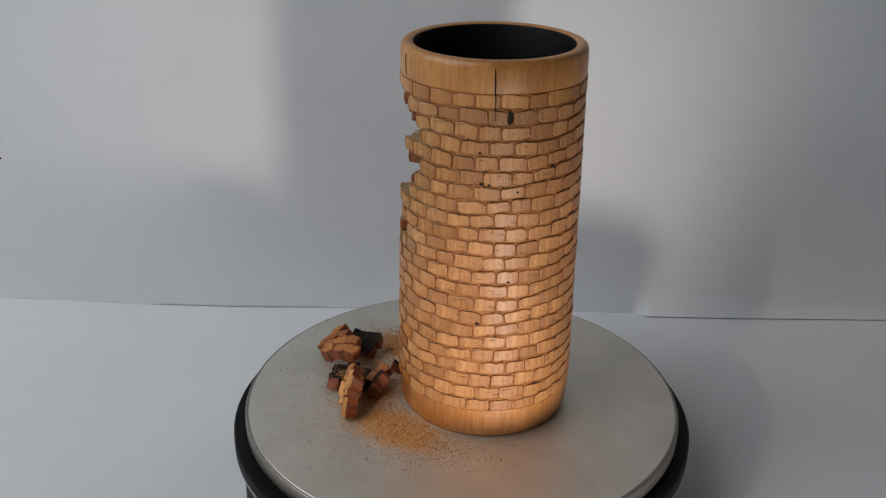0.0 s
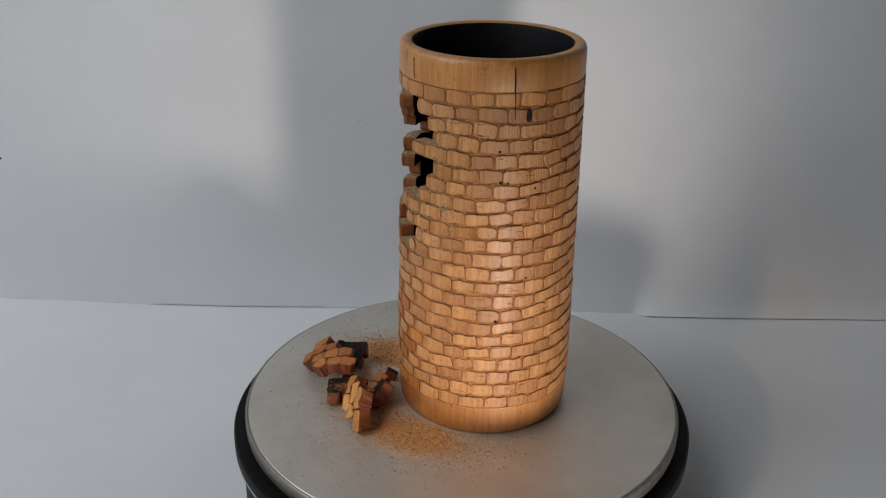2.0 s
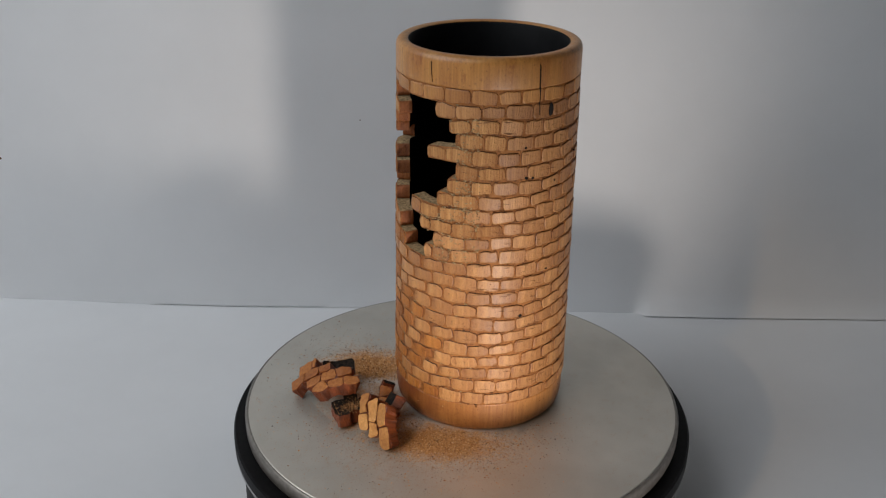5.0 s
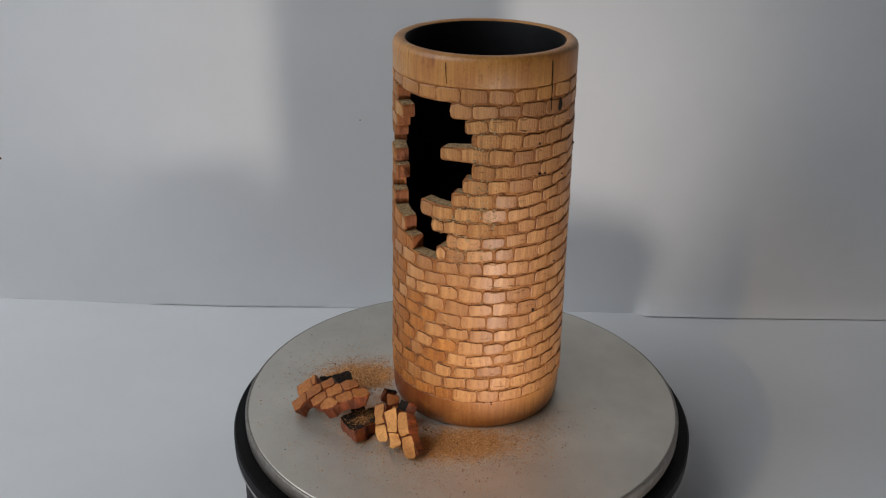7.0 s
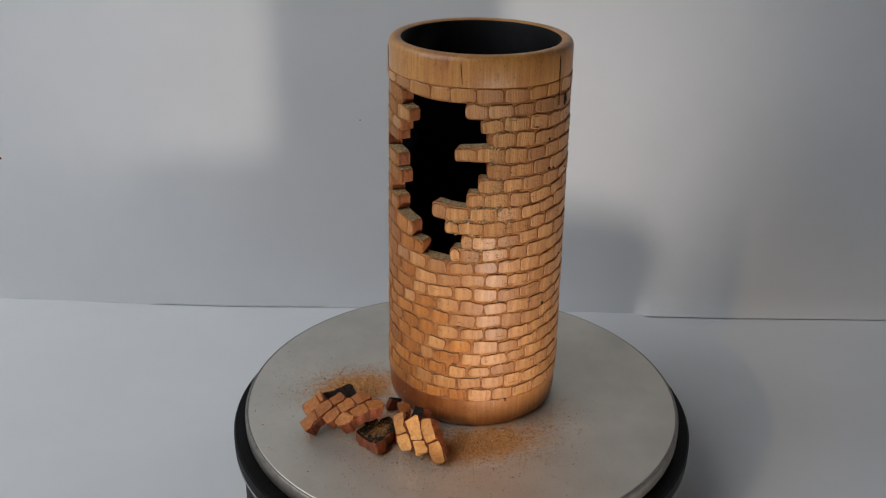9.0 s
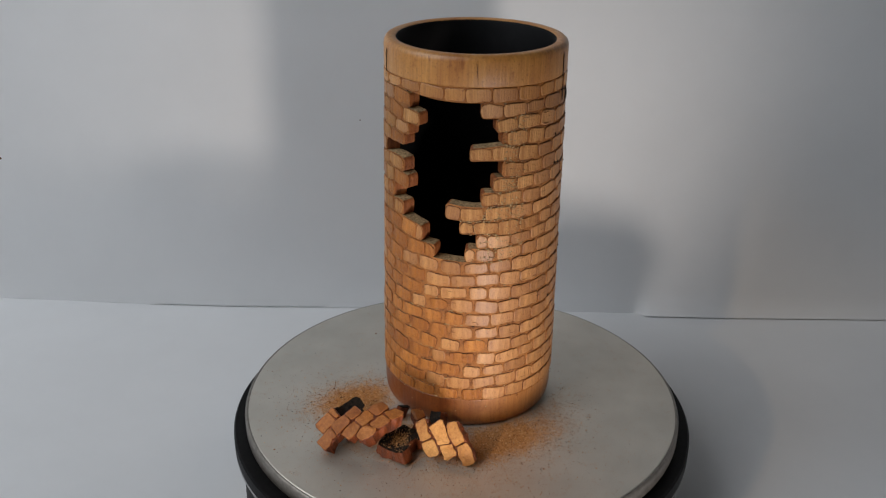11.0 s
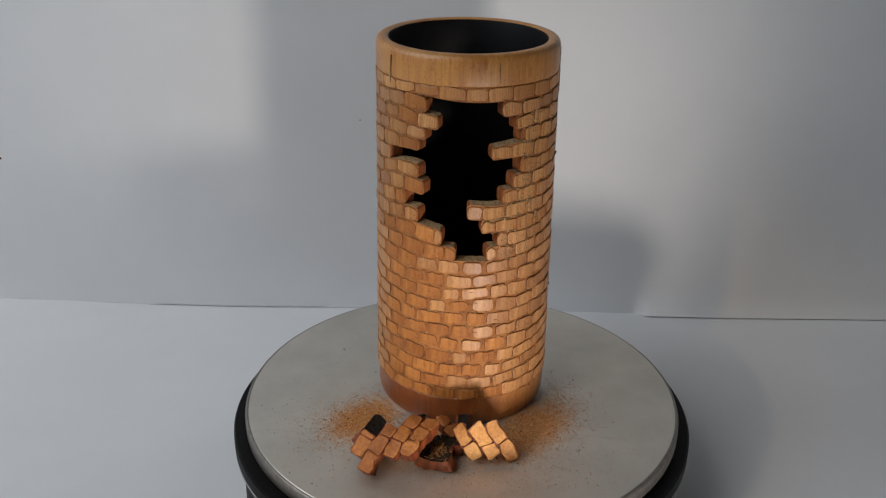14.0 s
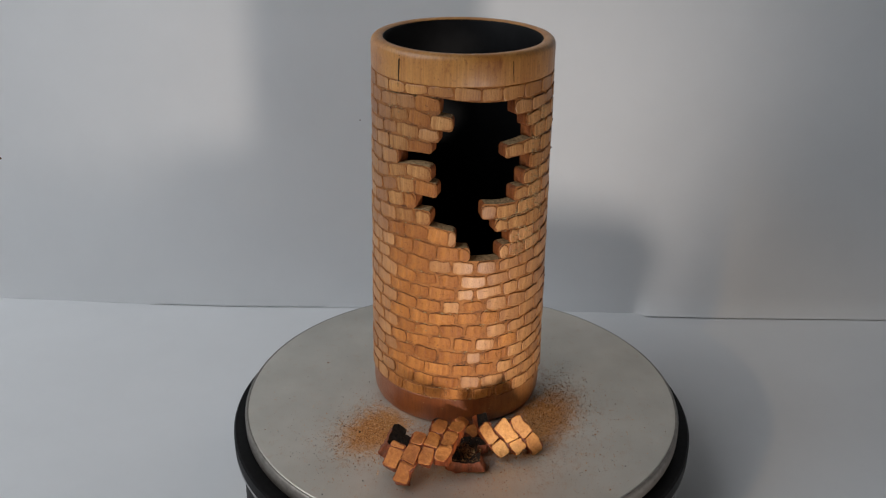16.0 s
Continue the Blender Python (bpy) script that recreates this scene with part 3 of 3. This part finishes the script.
def fragment(name, rows, label, flipped=False, seed=1, mat=None, step=1.0):
    """A piece broken from the wall. rows: for each course its first and last brick position; it lies with its outside up, or down when flipped."""
    top = tagged(new(name), label, "fragment", "broken pieces of the vase")
    rng = random.Random(seed)
    verts, faces, slots = [], [], []
    n = len(rows)
    cen = sum(a + b for a, b in rows) / (2 * n)
    lay = Matrix(((0, 1, 0, 0), (0, 0, 1, 0), (1, 0, 0, 0), (0, 0, 0, 1)))      # along the wall, up the wall, outward
    drop = Matrix.Translation((0, 0, -R_IN - 0.0003))
    if flipped:
        lay = Matrix.Rotation(math.pi, 4, "X") @ lay
        drop = Matrix.Translation((0, 0, 0.0478))
    m = drop @ lay
    bricks = []
    for k, (a, b) in enumerate(rows):
        a, b = a + rng.uniform(-0.2, 0.2), b + rng.uniform(-0.2, 0.2)
        p0, p1 = (a - cen) * 15.0, (b - cen) * 15.0
        z0, z1 = (k - n / 2) * PITCH_Z, (k + 1 - n / 2) * PITCH_Z
        arc_course(verts, faces, slots, p0, p1, lambda p, z=z0: z, lambda p, z=z1: z, R_IN, lambda z: 0.0478 - JOINT_DEPTH, False, 0.0016, (rng.uniform(-3, 3), rng.uniform(-3, 3)))
        x = a
        while x < b - 0.05:
            y = b if b - x < 1.35 * step else x + step * rng.uniform(0.9, 1.1)
            bricks.append(((x - cen) * 15.0, (y - cen) * 15.0, (z0 + z1) / 2))
            x = y
    me = mesh_of("body", verts, faces, [CUT, CHAR, CUT, CUT], slots)
    me.transform(m)
    offset = Vector((seed * 3.7, seed * 1.3, 0.0))
    batter(me, 0.0012, offset)
    part("body", me, top, "red-brown broken wood with a charred black inside")
    for p0, p1, z in bricks:
        bme = brick_mesh("brick", (p1 - p0) - 0.8, PITCH_Z - 0.0004, 0.0478, None, rng.uniform(-0.0003, 0.0004), None, (0.0009, 0.0009), rng.randrange(9), mat or SHADED_BRICK, CUT)
        bme.transform(m @ pose(0, 0, z, 0, 0, (p0 + p1) / 2))
        batter(bme, 0.0012, offset)
        part("brick", bme, top)
    return top


def sprinkle(thing, count, half_along, half_up, seed):
    """Sawdust caught in the hollow of a piece that lies with its inside up."""
    rng = random.Random(seed)
    vs, fs = [], []
    for _ in range(count):
        p, y = max(-1.0, min(1.0, rng.gauss(0, 0.45))) * half_along, max(-1.0, min(1.0, rng.gauss(0.1, 0.5))) * half_up
        x, z = R_IN * math.sin(p), 0.0478 - R_IN * math.cos(p)
        g = rng.uniform(0.00012, 0.00034)
        k = len(vs)
        vs += [(x + g * math.cos(a), y + g * math.sin(a), z) for a in (0.3, 2.4, 4.5)] + [(x, y, z + g)]
        fs += [(k, k + 1, k + 3), (k + 1, k + 2, k + 3), (k + 2, k, k + 3), (k, k + 2, k + 1)]
    tagged(part("sawdust", mesh_of("sawdust", vs, fs, [GRAIN_TAN]), thing, "tan sawdust caught in the hollow"), kind="stuff")


def rest(x, y, z, turn, tilt_x=0.0, tilt_y=0.0):
    return pose(x, y, z, 0, 0, turn) @ pose(0, 0, 0, tilt_x, tilt_y, 0)


def leaning(at, along, out):
    """A pose whose z axis points out and whose x axis runs as near to along as it can."""
    z = Vector(out).normalized()
    y = z.cross(Vector(along)).normalized()
    m = Matrix((y.cross(z), y, z)).transposed().to_4x4()
    m.translation = at
    return m


def set_down(thing, m, floor=0.0002):
    """Shift a pose up or down until the thing's lowest corner touches the plate."""
    low = min((m @ v.co).z for ob in thing.children for v in ob.data.vertices)
    return Matrix.Translation((0, 0, floor - low)) @ m


RIDERS = [(vase, pose(AXIS[0], AXIS[1], 0.0))]
big = fragment("vase_fragment", [(1.35, 3.6), (0.65, 3.0), (-0.05, 2.3), (0.15, 1.5)], "large broken brick-carved fragment of brown wood beside the vase", False, 4, SHADED_BRICK, 0.8)
RIDERS.append((big, set_down(big, leaning((-0.0738, 0.0292, 0.006), (0.87, -0.49, 0.50), (-0.48, 0.04, 0.87)))))
mid = fragment("vase_fragment", [(0.0, 1.7), (0.3, 2.0), (0.1, 1.6)], "broken fragment lying black charred side up, sprinkled with sawdust", True, 11)
sprinkle(mid, 800, 0.20, 0.010, 9)
RIDERS.append((mid, rest(-0.0665, 0.0060, 0.0002, 80)))
fair = fragment("vase_fragment", [(0.25, 1.90), (0.62, 2.38), (1.08, 2.90)], "pale broken fragment with six carved bricks leaning on another piece", False, 6, LIT_BRICK)
RIDERS.append((fair, set_down(fair, leaning((-0.0603, -0.0172, 0.008), (-0.228, -0.592, -0.774), (-0.90, -0.13, 0.42)))))
behind = fragment("vase_fragment", [(0.0, 1.6), (0.4, 1.7)], "small broken fragment with its black inside up", True, 13)
RIDERS.append((behind, set_down(behind, rest(-0.0600, 0.0425, 0.0040, -21, 34, 0))))
bit = fragment("vase_chip", [(0.0, 0.75)], "small dark chip of broken wood lying by the foot", True, 15)
RIDERS.append((bit, rest(-0.0395, 0.0205, 0.0012, 62, 14, -12)))
bit2 = fragment("vase_chip", [(0.0, 0.65), (0.1, 0.75)], "small charred chip of broken wood standing behind a larger one", True, 17)
RIDERS.append((bit2, set_down(bit2, leaning((-0.0462, -0.0058, 0.006), (0.1, -0.99, 0.1), (-0.75, 0.0, 0.66)))))
bit3 = fragment("vase_chip", [(0.0, 0.95), (0.1, 0.7)], "small brown brick-shaped chip of broken wood", False, 2, SHADED_BRICK)
RIDERS.append((bit3, set_down(bit3, leaning((-0.0485, 0.0050, 0.002), (0.73, -0.68, 0.0), (-0.30, -0.25, 0.92)))))


# ---------------------------------------------------------------- sawdust
def grains(name, clouds, mat, label, seed, avoid=True):
    rng = np.random.default_rng(seed)
    verts, faces = [], []
    for cx, cy, sx, sy, turn, count, size in clouds:
        a, b = rng.normal(0, sx, count), rng.normal(0, sy, count)
        c, s = math.cos(turn), math.sin(turn)
        for u, w in zip(a, b):
            x, y = cx + c * u - s * w, cy + s * u + c * w
            if math.hypot(x - AXIS[0], y - AXIS[1]) < 0.0485 or math.hypot(x, y) > 0.120:
                continue
            g = size * float(rng.lognormal(0, 0.45))
            k = len(verts)
            for q in range(3):
                ang = rng.uniform(0, 1) + q * 2.094
                verts.append((x + g * math.cos(ang), y + g * math.sin(ang) * 0.7, 0.00004))
            verts.append((x + g * rng.uniform(-0.4, 0.4), y, 0.00004 + g * rng.uniform(0.5, 1.0)))
            faces += [(k, k + 1, k + 3), (k + 1, k + 2, k + 3), (k + 2, k, k + 3), (k, k + 2, k + 1)]
    return tagged(new(name, mesh_of(name, verts, faces, [mat])), label, "sawdust", "", "stuff")


tan = grains("sawdust", [(-0.032, -0.039, 0.019, 0.010, -0.60, 8200, 0.00023), (-0.006, -0.054, 0.020, 0.008, 0.0, 900, 0.00023), (-0.033, 0.052, 0.014, 0.010, 2.5, 7200, 0.00025),
                         (-0.050, 0.006, 0.016, 0.026, 0.0, 3600, 0.00023), (-0.050, 0.0, 0.034, 0.048, 0.0, 3200, 0.00024)], GRAIN_TAN, "fine tan sawdust scattered on the metal plate", 3)
dark = grains("dark_sawdust", [(-0.003, -0.062, 0.018, 0.009, 0.1, 240, 0.00023), (-0.040, -0.044, 0.026, 0.014, -0.4, 420, 0.00020), (-0.036, 0.060, 0.020, 0.014, 2.2, 560, 0.00025),
                               (-0.045, 0.0, 0.040, 0.055, 0.0, 300, 0.00027)], GRAIN_DARK, "dark wood crumbs scattered on the metal plate", 5)
RIDERS += [(tan, pose(0, 0, 0)), (dark, pose(0, 0, 0))]


# ---------------------------------------------------------------- what turns
def motions():
    times = [i / 4 for i in range(65)]
    for thing, at in RIDERS:
        walk(thing, [(t, pose(0, 0, 0, 0, 0, SPEED * t) @ at) for t in times])
    walk(plate, [(t, pose(0, 0, 0, 0, 0, SPEED * t)) for t in times])


motions()
